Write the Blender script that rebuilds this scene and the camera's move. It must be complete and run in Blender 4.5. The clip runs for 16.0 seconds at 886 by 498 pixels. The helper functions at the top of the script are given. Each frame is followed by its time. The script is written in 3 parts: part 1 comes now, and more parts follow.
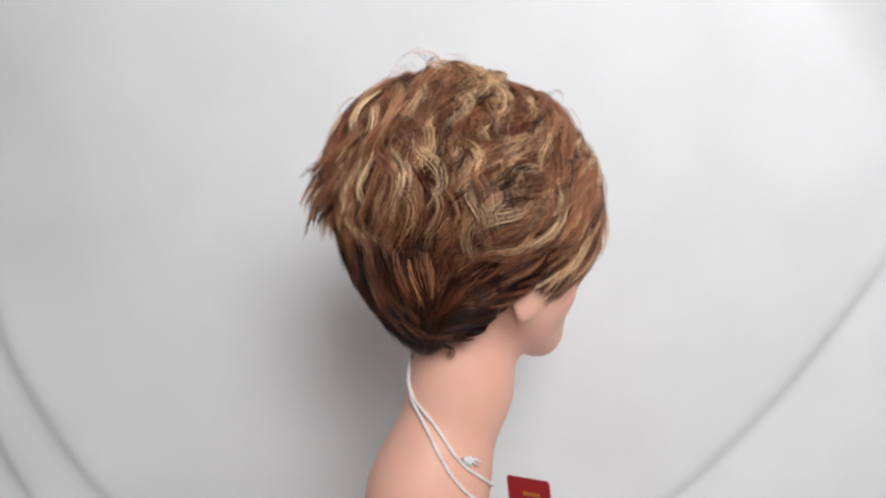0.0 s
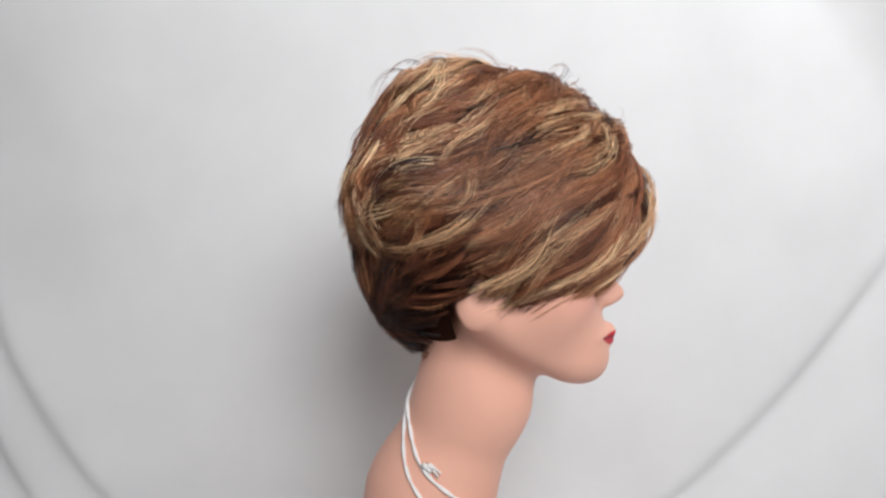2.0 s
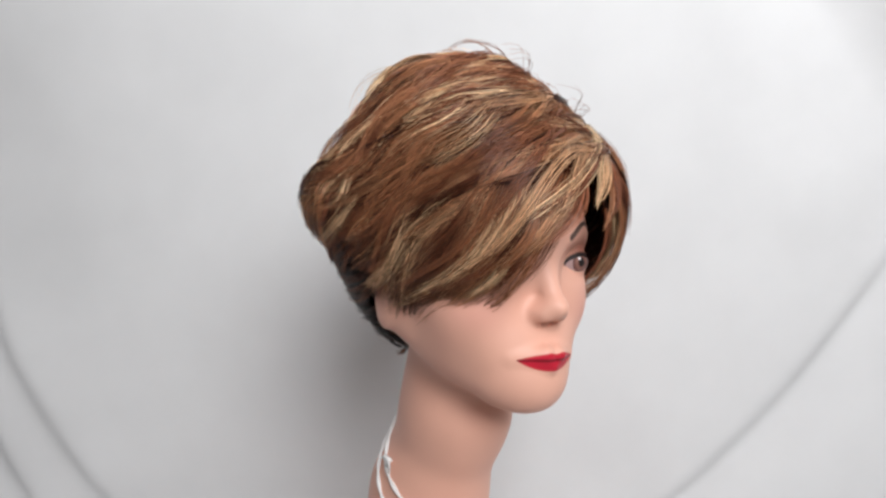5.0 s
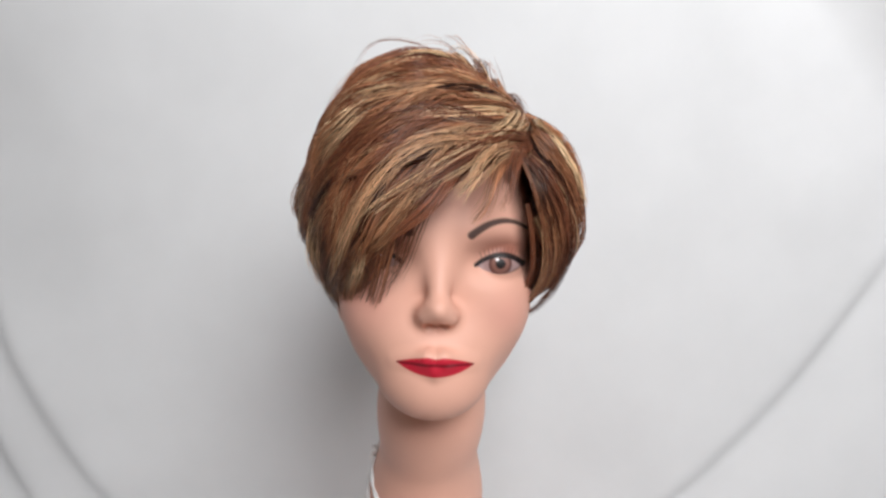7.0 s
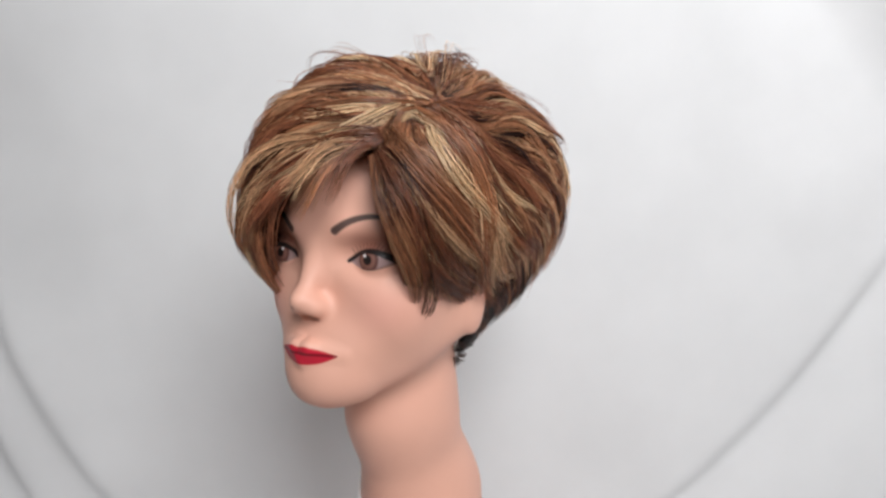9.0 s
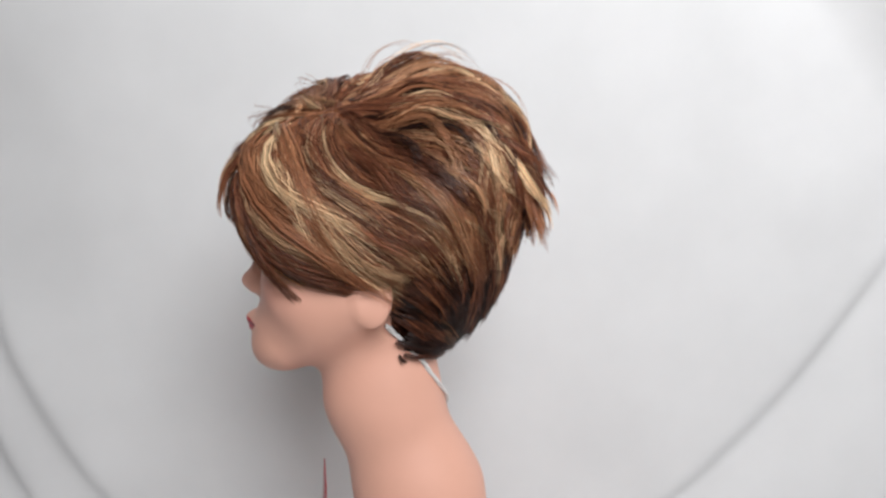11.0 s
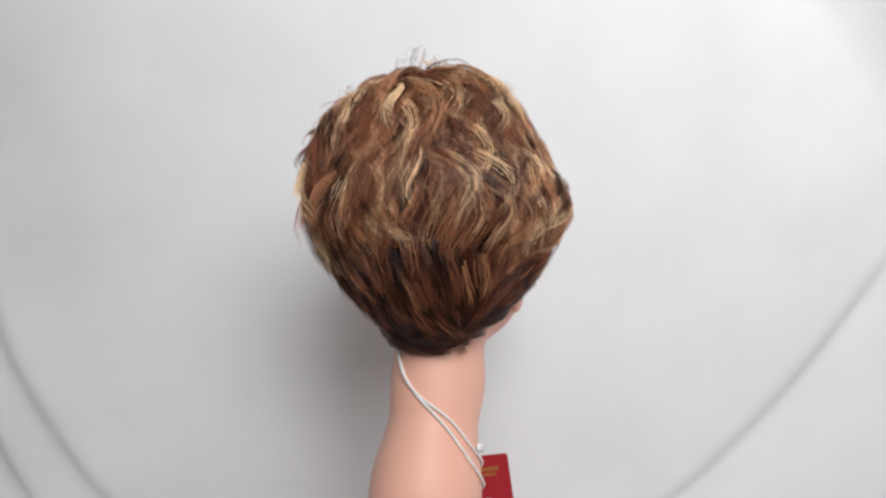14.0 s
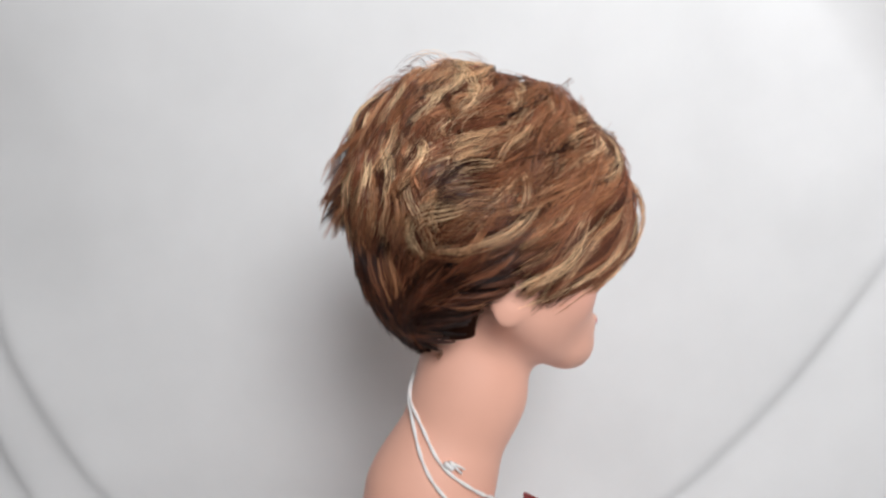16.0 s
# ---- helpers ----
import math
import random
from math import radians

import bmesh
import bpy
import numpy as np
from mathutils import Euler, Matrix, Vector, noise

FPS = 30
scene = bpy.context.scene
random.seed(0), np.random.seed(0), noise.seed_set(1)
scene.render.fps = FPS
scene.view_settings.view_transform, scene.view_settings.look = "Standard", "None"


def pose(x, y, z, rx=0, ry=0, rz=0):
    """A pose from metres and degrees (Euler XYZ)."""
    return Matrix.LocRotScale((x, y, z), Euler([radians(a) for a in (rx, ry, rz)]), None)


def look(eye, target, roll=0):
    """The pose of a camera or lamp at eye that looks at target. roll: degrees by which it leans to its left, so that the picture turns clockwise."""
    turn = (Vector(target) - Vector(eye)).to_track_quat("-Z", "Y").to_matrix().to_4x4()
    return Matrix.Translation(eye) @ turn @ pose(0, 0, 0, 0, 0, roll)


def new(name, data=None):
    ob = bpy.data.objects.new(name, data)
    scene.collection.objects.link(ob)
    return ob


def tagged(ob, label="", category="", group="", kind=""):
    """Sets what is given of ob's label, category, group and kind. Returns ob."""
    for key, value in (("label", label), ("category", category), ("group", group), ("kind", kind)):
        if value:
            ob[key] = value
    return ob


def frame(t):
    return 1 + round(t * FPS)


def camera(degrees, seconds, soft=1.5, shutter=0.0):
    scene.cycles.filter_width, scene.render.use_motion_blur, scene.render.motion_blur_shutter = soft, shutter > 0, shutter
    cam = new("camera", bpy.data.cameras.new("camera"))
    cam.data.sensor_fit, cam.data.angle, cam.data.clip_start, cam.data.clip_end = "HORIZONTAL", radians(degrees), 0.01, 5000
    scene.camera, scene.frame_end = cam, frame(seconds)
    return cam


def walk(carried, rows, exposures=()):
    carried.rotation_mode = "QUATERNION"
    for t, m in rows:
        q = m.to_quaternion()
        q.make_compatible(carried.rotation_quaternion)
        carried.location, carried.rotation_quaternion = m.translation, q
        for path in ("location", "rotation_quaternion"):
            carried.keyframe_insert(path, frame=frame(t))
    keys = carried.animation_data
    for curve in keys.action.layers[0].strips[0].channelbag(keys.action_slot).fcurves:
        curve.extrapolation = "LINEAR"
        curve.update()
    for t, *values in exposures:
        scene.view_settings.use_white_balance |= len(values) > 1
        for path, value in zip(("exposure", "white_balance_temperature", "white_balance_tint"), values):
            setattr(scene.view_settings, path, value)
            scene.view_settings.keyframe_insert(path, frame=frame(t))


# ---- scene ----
# ---- camera ----
cam = camera(73.0, 16.0, soft=2.7)
EYE = Vector((0.0, -0.523, 0.0))
AIM = EYE + Vector((0.0169, 1.0, -0.0444))
walk(cam, [(0.0, look(EYE, AIM, 3.2)), (16.0, look(EYE, AIM, 3.2))])

# turn of the display head about its upright axis: seconds, degrees (0 = face to the camera)
TURN = [(0.0, 126.4), (0.5, 110.1), (1.0, 99.5), (1.5, 89.2), (2.0, 79.4), (2.5, 70.2), (3.0, 61.5), (3.5, 54.6),
        (4.0, 47.2), (4.2, 44.0), (6.3, 14.6), (6.5, 11.0), (7.0, 2.0), (7.5, -7.4), (8.0, -15.9), (8.5, -25.2),
        (9.0, -33.2), (9.5, -43.0), (10.0, -54.3), (10.2, -59.6), (12.3, -140.0), (12.5, -147.0), (13.0, -163.5),
        (13.5, -180.0), (14.0, -196.0), (14.5, -212.0), (15.0, -227.5), (15.5, -244.0), (16.0, -257.5)]

# ---- light ----
scene.view_settings.exposure = 0.0
world = bpy.data.worlds.new("daylight")
scene.world = world
world.use_nodes = True
wn = world.node_tree.nodes
sky = wn.new("ShaderNodeTexSky")
sky.sky_type, sky.sun_disc, sky.sun_elevation, sky.sun_rotation = "NISHITA", False, radians(40), radians(200)
world.node_tree.links.new(sky.outputs[0], wn["Background"].inputs[0])
wn["Background"].inputs[1].default_value = 0.1


def window_light(name, place, target, wide, high, watts, colour):
    """Sky light that enters by a window's opening."""
    lamp = bpy.data.lights.new(name, "AREA")
    lamp.shape, lamp.size, lamp.size_y, lamp.energy, lamp.color = "RECTANGLE", wide, high, watts, colour
    ob = new(name, lamp)
    ob.matrix_world = look(Vector(place), Vector(target))
    return ob


window_light("window_light", (0.36, -1.39, 0.90), (0.36, 0, 0.90), 0.86, 1.00, 36.5, (0.977, 0.984, 0.998))


# ---- materials ----
def material(name, rough=0.6, metal=0.0, spec=0.5):
    m = bpy.data.materials.new(name)
    m.use_nodes = True
    b = m.node_tree.nodes["Principled BSDF"]
    b.inputs["Roughness"].default_value = rough
    b.inputs["Metallic"].default_value = metal
    b.inputs["Specular IOR Level"].default_value = spec
    return m, m.node_tree.nodes, m.node_tree.links, b


def mottled(name, low, high, scale, rough, bump=0.0, fine=200.0, spec=0.5):
    """A surface whose colour drifts between two tones, with a fine relief."""
    m, n, l, b = material(name, rough, spec=spec)
    co = n.new("ShaderNodeTexCoord")
    a = n.new("ShaderNodeTexNoise")
    a.inputs["Scale"].default_value, a.inputs["Detail"].default_value = scale, 5
    r = n.new("ShaderNodeValToRGB")
    r.color_ramp.elements[0].position, r.color_ramp.elements[1].position = 0.3, 0.7
    r.color_ramp.elements[0].color, r.color_ramp.elements[1].color = (*low, 1), (*high, 1)
    l.new(co.outputs["Object"], a.inputs["Vector"])
    l.new(a.outputs["Fac"], r.inputs["Fac"])
    l.new(r.outputs["Color"], b.inputs["Base Color"])
    if bump:
        f = n.new("ShaderNodeTexNoise")
        f.inputs["Scale"].default_value, f.inputs["Detail"].default_value = fine, 3
        k = n.new("ShaderNodeBump")
        k.inputs["Strength"].default_value, k.inputs["Distance"].default_value = bump, 0.001
        l.new(co.outputs["Object"], f.inputs["Vector"])
        l.new(f.outputs["Fac"], k.inputs["Height"])
        l.new(k.outputs["Normal"], b.inputs["Normal"])
    return m


def attribute_paint(name, attribute, rough, spec, bump=0.0, fine=300.0):
    """Colour from the mesh's own paint layer, with faint mottling."""
    m, n, l, b = material(name, rough, spec=spec)
    at = n.new("ShaderNodeAttribute")
    at.attribute_name = attribute
    co = n.new("ShaderNodeTexCoord")
    no = n.new("ShaderNodeTexNoise")
    no.inputs["Scale"].default_value, no.inputs["Detail"].default_value = 30, 6
    mr = n.new("ShaderNodeMapRange")
    mr.inputs["To Min"].default_value, mr.inputs["To Max"].default_value = 0.95, 1.05
    mx = n.new("ShaderNodeVectorMath")
    mx.operation = "SCALE"
    l.new(co.outputs["Object"], no.inputs["Vector"])
    l.new(no.outputs["Fac"], mr.inputs["Value"])
    l.new(at.outputs["Color"], mx.inputs[0])
    l.new(mr.outputs["Result"], mx.inputs["Scale"])
    l.new(mx.outputs["Vector"], b.inputs["Base Color"])
    if bump:
        f = n.new("ShaderNodeTexNoise")
        f.inputs["Scale"].default_value = fine
        k = n.new("ShaderNodeBump")
        k.inputs["Strength"].default_value, k.inputs["Distance"].default_value = bump, 0.0005
        l.new(co.outputs["Object"], f.inputs["Vector"])
        l.new(f.outputs["Fac"], k.inputs["Height"])
        l.new(k.outputs["Normal"], b.inputs["Normal"])
    return m


CLOTH = mottled("white_cloth", (0.77, 0.77, 0.775), (0.82, 0.82, 0.825), 7, 0.9, 0.25, 900, 0.2)
WALL = mottled("wall_paint", (0.42, 0.41, 0.40), (0.48, 0.47, 0.46), 3, 0.85, 0.2, 120, 0.3)
WOODWORK = mottled("white_gloss", (0.76, 0.76, 0.75), (0.82, 0.82, 0.81), 5, 0.4, 0.1, 60)
BOARD = mottled("floor_boards", (0.30, 0.21, 0.14), (0.40, 0.29, 0.19), 6, 0.5, 0.2, 90)
SKIN = attribute_paint("painted_vinyl", "paint", 0.50, 0.4, 0.08, 500)
HAIR = attribute_paint("wig_fibre", "fibre", 0.36, 0.45)
CAP = attribute_paint("cap_net", "fibre", 0.95, 0.05)
CORD = mottled("white_cord", (0.78, 0.76, 0.75), (0.86, 0.85, 0.84), 200, 0.85, 0.5, 1500, 0.2)
CARD = mottled("dark_red_card", (0.30, 0.012, 0.02), (0.36, 0.018, 0.028), 40, 0.35, 0.05, 600)
GOLD = material("gold_foil", 0.35, 0.9)[0]
GOLD.node_tree.nodes["Principled BSDF"].inputs["Base Color"].default_value = (0.75, 0.42, 0.12, 1)
GLASS, gn, gl, gb = material("window_glass", 0.02)
gb.inputs["Transmission Weight"].default_value = 1.0


# ---- mesh helpers ----
def mesh_object(name, verts, faces, mat, parent=None, label="", smooth=True):
    me = bpy.data.meshes.new(name)
    me.from_pydata([tuple(v) for v in verts] if not isinstance(verts, np.ndarray) else verts.tolist(), [],
                   faces.tolist() if isinstance(faces, np.ndarray) else faces)
    me.materials.append(mat)
    if smooth:
        me.polygons.foreach_set("use_smooth", np.ones(len(me.polygons), bool))
    ob = new(name, me)
    if parent is not None:
        ob.parent = parent
    if label:
        tagged(ob, label)
    return ob


def paint(ob, name, colours):
    layer = ob.data.attributes.new(name, "FLOAT_COLOR", "POINT")
    rgba = np.ones((len(colours), 4), np.float32)
    rgba[:, :3] = colours
    layer.data.foreach_set("color", rgba.ravel())


def part(name, bm, mat, parent=None, label="", smooth=False):
    me = bpy.data.meshes.new(name)
    bm.to_mesh(me)
    bm.free()
    me.materials.append(mat)
    if smooth:
        me.polygons.foreach_set("use_smooth", np.ones(len(me.polygons), bool))
    ob = new(name, me)
    if parent is not None:
        ob.parent = parent
    if label:
        tagged(ob, label)
    return ob


def box(bm, lo, hi):
    lo, hi = Vector(lo), Vector(hi)
    m = Matrix.Translation((lo + hi) / 2) @ Matrix.Diagonal((*(hi - lo), 1))
    return bmesh.ops.create_cube(bm, size=1, matrix=m)["verts"]


def tube(points, radius, sides=8, radii=None):
    """A round tube along points, closed at both ends."""
    pts = np.array(points, float)
    tan = np.gradient(pts, axis=0)
    tan /= np.linalg.norm(tan, axis=1)[:, None]
    ref = np.array([0.3, 0.5, 0.81])
    u = np.cross(tan, ref)
    u /= np.linalg.norm(u, axis=1)[:, None]
    v = np.cross(tan, u)
    rr = np.full(len(pts), radius) if radii is None else np.array(radii)
    verts, faces = [], []
    for i in range(len(pts)):
        for j in range(sides):
            a = 2 * math.pi * j / sides
            verts.append(pts[i] + rr[i] * (u[i] * math.cos(a) + v[i] * math.sin(a)))
    for i in range(len(pts) - 1):
        for j in range(sides):
            k = (j + 1) % sides
            faces.append((i * sides + j, i * sides + k, (i + 1) * sides + k, (i + 1) * sides + j))
    faces.append(tuple(reversed(range(sides))))
    faces.append(tuple(range((len(pts) - 1) * sides, len(pts) * sides)))
    return verts, faces


def smoothstep(a, b, x):
    t = np.clip((x - a) / (b - a), 0, 1)
    return t * t * (3 - 2 * t)


# ---- the room that closes the place ----
TABLE = -0.62


def room():
    x0, x1, y0, y1, z0, z1 = -2.2, 2.2, -1.4, 1.2, -1.2, 1.9
    t = 0.12
    for name, lo, hi in (("wall_north", (x0 - t, y1, z0), (x1 + t, y1 + t, z1)),
                         ("wall_west", (x0 - t, y0, z0), (x0, y1, z1)),
                         ("wall_east", (x1, y0, z0), (x1 + t, y1, z1))):
        bm = bmesh.new()
        box(bm, lo, hi)
        tagged(part(name, bm, WALL), "plain off-white painted room wall", "wall", kind="structure")
    bm = bmesh.new()                                    # south wall with one window opening
    opens = [(-0.11, 0.83)]
    zl, zh = 0.36, 1.44
    edges = [x0 - t]
    for a, b in opens:
        box(bm, (edges[-1], y0 - t, z0), (a, y0, z1))
        box(bm, (a, y0 - t, z0), (b, y0, zl))
        box(bm, (a, y0 - t, zh), (b, y0, z1))
        edges.append(b)
    box(bm, (edges[-1], y0 - t, z0), (x1 + t, y0, z1))
    tagged(part("wall_south", bm, WALL), "off-white painted wall with one window opening", "wall", kind="structure")
    for i, (a, b) in enumerate(opens):
        win = tagged(new("window_%d" % (i + 1)), "white framed daylit window in a painted wall", "window", kind="structure")
        bm = bmesh.new()
        for lo, hi in (((a, y0 - 0.08, zl), (a + 0.04, y0 - 0.03, zh)), ((b - 0.04, y0 - 0.08, zl), (b, y0 - 0.03, zh)),
                       ((a + 0.04, y0 - 0.08, zl), (b - 0.04, y0 - 0.03, zl + 0.04)),
                       ((a + 0.04, y0 - 0.08, zh - 0.04), (b - 0.04, y0 - 0.03, zh))):
            box(bm, lo, hi)
        part("window_frame", bm, WOODWORK, win)
        bm = bmesh.new()
        box(bm, (a + 0.04, y0 - 0.058, zl + 0.04), (b - 0.04, y0 - 0.052, zh - 0.04))
        part("pane", bm, GLASS, win).visible_shadow = False
    bm = bmesh.new()
    box(bm, (x0 - t, y0 - t, z0 - 0.1), (x1 + t, y1 + t, z0))
    tagged(part("floor", bm, BOARD), "brown boarded room floor", "floor", kind="structure")
    bm = bmesh.new()
    box(bm, (x0 - t, y0 - t, z1), (x1 + t, y1 + t, z1 + 0.1))
    tagged(part("ceiling", bm, WALL), "plain white ceiling", "ceiling", kind="structure")
    bm = bmesh.new()                                    # plain support under the cloth, out of view
    box(bm, (-1.3, -0.25, z0), (1.3, 0.75, TABLE - 0.006))
    tagged(part("platform", bm, WALL), "plain white support under the cloth", "platform", kind="structure")


room()


# ---- the hanging cloth ----
def swag(x, z, x_a, z_a, x_b, z_b, sag):
    """Signed distance to a slack fold that runs from a to b."""
    dx, dz = x_b - x_a, z_b - z_a
    n = math.hypot(dx, dz)
    s = ((x - x_a) * dx + (z - z_a) * dz) / (n * n)
    d = ((x - x_a) * -dz + (z - z_a) * dx) / n
    return d - sag * 4 * s * (1 - s), s


def cloth():
    """White sheet hung behind the head; it sweeps forward over the support below."""
    back, turn_r = 0.36, 0.10
    nx, nz = 300, 260
    xs = np.linspace(-1.25, 1.25, nx)
    length = np.linspace(0, 2.2, nz)                   # from the top hem downwards, then forwards
    top = 0.92
    drop = top - TABLE - turn_r
    X, L = np.meshgrid(xs, length)
    arc = turn_r * math.pi / 2
    ang = np.clip((L - drop) / turn_r, 0, math.pi / 2)
    Y = back - turn_r * (1 - np.cos(ang)) - np.maximum(L - drop - arc, 0)
    Z = top - np.minimum(L, drop) - turn_r * np.sin(ang)
    H = np.zeros_like(X)
    for xa, za, xb, zb, sag, width, high in FOLDS:
        d, s = swag(X, Z, xa, za, xb, zb, sag)
        fade = smoothstep(-0.15, 0.25, s) * (1 - smoothstep(0.8, 1.15, s))
        H += high * (0.5 + 0.5 * np.tanh(d / width)) * np.exp(-np.maximum(np.abs(d) - width, 0) / 0.16) * fade
    for k in range(5):                                  # slow billows
        a, b, c = (1.3 + k * 0.9), (0.8 + 0.7 * k), k * 1.7
        H += 0.010 / (k + 1) * np.sin(a * X * 2.2 + b * Z * 1.6 + c)
    H += 0.30 * smoothstep(0.56, 0.98, X + 0.8 * (Z - 0.30))  # the upper corner swings forward
    wr = np.random.default_rng(3)
    for k in range(26):                                 # small creases and ripples
        a, f, c = wr.uniform(0, math.pi), wr.uniform(7, 34), wr.uniform(0, 6.28)
        fade = 0.5 + 0.5 * np.sin(wr.uniform(1, 5) * X + wr.uniform(1, 5) * Z + wr.uniform(0, 6.28))
        H += 0.011 / f * fade * np.sin(f * (X * math.cos(a) + Z * math.sin(a)) + c + 1.2 * np.sin(3 * X + 2 * Z + c))
    hang = 1 - smoothstep(drop - 0.1, drop + 0.05, L)
    Y = Y - H * hang
    Z = Z + 0 * H
    verts = np.stack([X, Y, Z], -1).reshape(-1, 3)
    i = np.arange(nz - 1)[:, None] * nx + np.arange(nx - 1)[None, :]
    faces = np.stack([i, i + nx, i + nx + 1, i + 1], -1).reshape(-1, 4)
    ob = mesh_object("backdrop_sheet", verts, faces, CLOTH)
    so = ob.modifiers.new("thickness", "SOLIDIFY")
    so.thickness, so.offset = 0.002, -1
    return tagged(ob, "white cloth sheet hung behind the head with slack diagonal folds", "sheet", kind="structure")


# slack folds: from (x, z) to (x, z), sag, half width, height of the step
FOLDS = [(-0.70, -0.05, -0.42, -0.50, -0.022, 0.013, 0.017),
         (-0.70, -0.20, -0.54, -0.51, -0.015, 0.014, 0.021),
         (0.72, 0.06, 0.30, -0.47, 0.038, 0.013, -0.025),
         (-0.650, 0.27, -0.55, 0.05, -0.01, 0.04, 0.005),
         (0.80, 0.36, 0.66, 0.02, 0.02, 0.05, -0.012)]
cloth()


# ---- the display head ----
def ellipsoid(p, c, r):
    q = (p - np.array(c)) / np.array(r)
    k0 = np.linalg.norm(q, axis=-1)
    k1 = np.linalg.norm(q / np.array(r), axis=-1)
    return k0 * (k0 - 1) / np.maximum(k1, 1e-6)


def cone(p, a, b, ra, rb, wide=1.0):
    a, b = np.array(a), np.array(b)
    q = (p - a) * np.array((1 / wide, 1, 1))
    d = b - a
    t = np.clip((q @ d) / (d @ d), 0, 1)
    return np.linalg.norm(q - t[..., None] * d, axis=-1) - (ra + (rb - ra) * t)


def join(a, b, k):
    h = np.maximum(k - np.abs(a - b), 0) / k
    return np.minimum(a, b) - h * h * k * 0.25


def carve(a, b, k):
    return -join(-a, b, k)


def head_form(p):
    """Signed distance of head, neck and bust; the face looks along -y."""
    p = np.asarray(p, float)
    q = p.copy()
    q[..., 0] = np.abs(q[..., 0])
    d = ellipsoid(q, (0, -0.048, 0.02), (0.070, 0.088, 0.098))
    d = join(d, ellipsoid(q, (0, -0.082, -0.030), (0.067, 0.058, 0.088)), 0.03)
    d = join(d, ellipsoid(q, (0, -0.088, 0.015), (0.060, 0.054, 0.055)), 0.02)
    d = join(d, cone(q, (0.050, -0.058, -0.070), (0.018, -0.116, -0.106), 0.019, 0.019), 0.025)
    d = join(d, ellipsoid(q, (0.034, -0.106, -0.055), (0.030, 0.030, 0.034)), 0.02)
    d = join(d, ellipsoid(q, (0, -0.125, -0.086), (0.034, 0.023, 0.025)), 0.02)
    d = join(d, ellipsoid(q, (0, -0.131, -0.110), (0.023, 0.0205, 0.020)), 0.02)
    d = join(d, cone(q, (0.018, -0.134, -0.006), (0.052, -0.115, -0.006), 0.008, 0.008), 0.016)
    d = carve(d, ellipsoid(q, (0.040, -0.150, -0.024), (0.021, 0.017, 0.0115)), 0.012)
    d = join(d, ellipsoid(q, (0.0395, -0.121, -0.0255), (0.0165, 0.0165, 0.0135)), 0.004)
    d = join(d, cone(q, (0, -0.134, -0.008), (0, -0.1530, -0.052), 0.0052, 0.0060), 0.016)
    d = join(d, ellipsoid(q, (0, -0.1540, -0.0550), (0.0060, 0.0084, 0.0060)), 0.008)
    d = join(d, ellipsoid(q, (0.0076, -0.1450, -0.0595), (0.0044, 0.0082, 0.0046)), 0.010)
    d = carve(d, ellipsoid(q, (0.0044, -0.1490, -0.0660), (0.0026, 0.0045, 0.0026)), 0.003)
    d = join(d, ellipsoid(q, (0, -0.1508, -0.0858), (0.0075, 0.0046, 0.0034)), 0.006)
    d = join(d, cone(q, (0.0058, -0.1520, -0.0858), (0.0245, -0.1390, -0.0888), 0.0038, 0.0018), 0.008)
    d = join(d, cone(q, (0.0, -0.1505, -0.0935), (0.0170, -0.1420, -0.0918), 0.0054, 0.0026), 0.005)
    d = join(d, ellipsoid(q, (0.0690, -0.046, -0.057), (0.0060, 0.0145, 0.025)), 0.008)
    d = carve(d, ellipsoid(q, (0.0790, -0.051, -0.052), (0.005, 0.009, 0.017)), 0.004)
    q = p - np.array((0.003, 0, 0))
    n = cone(q, (0, -0.045, -0.09), (0, -0.040, -0.150), 0.0475, 0.0465, 0.86)
    n = join(n, cone(q, (0, -0.040, -0.150), (0, -0.004, -0.240), 0.0465, 0.0500, 0.84), 0.02)
    n = join(n, cone(q, (0, -0.004, -0.240), (0, 0.024, -0.460), 0.0500, 0.075, 0.89), 0.03)
    n = join(n, ellipsoid(q, (0, 0.010, -0.580), (0.135, 0.095, 0.085)), 0.06)
    d = join(d, n, 0.022)
    return np.maximum(d, (TABLE + 0.002) - q[..., 2])


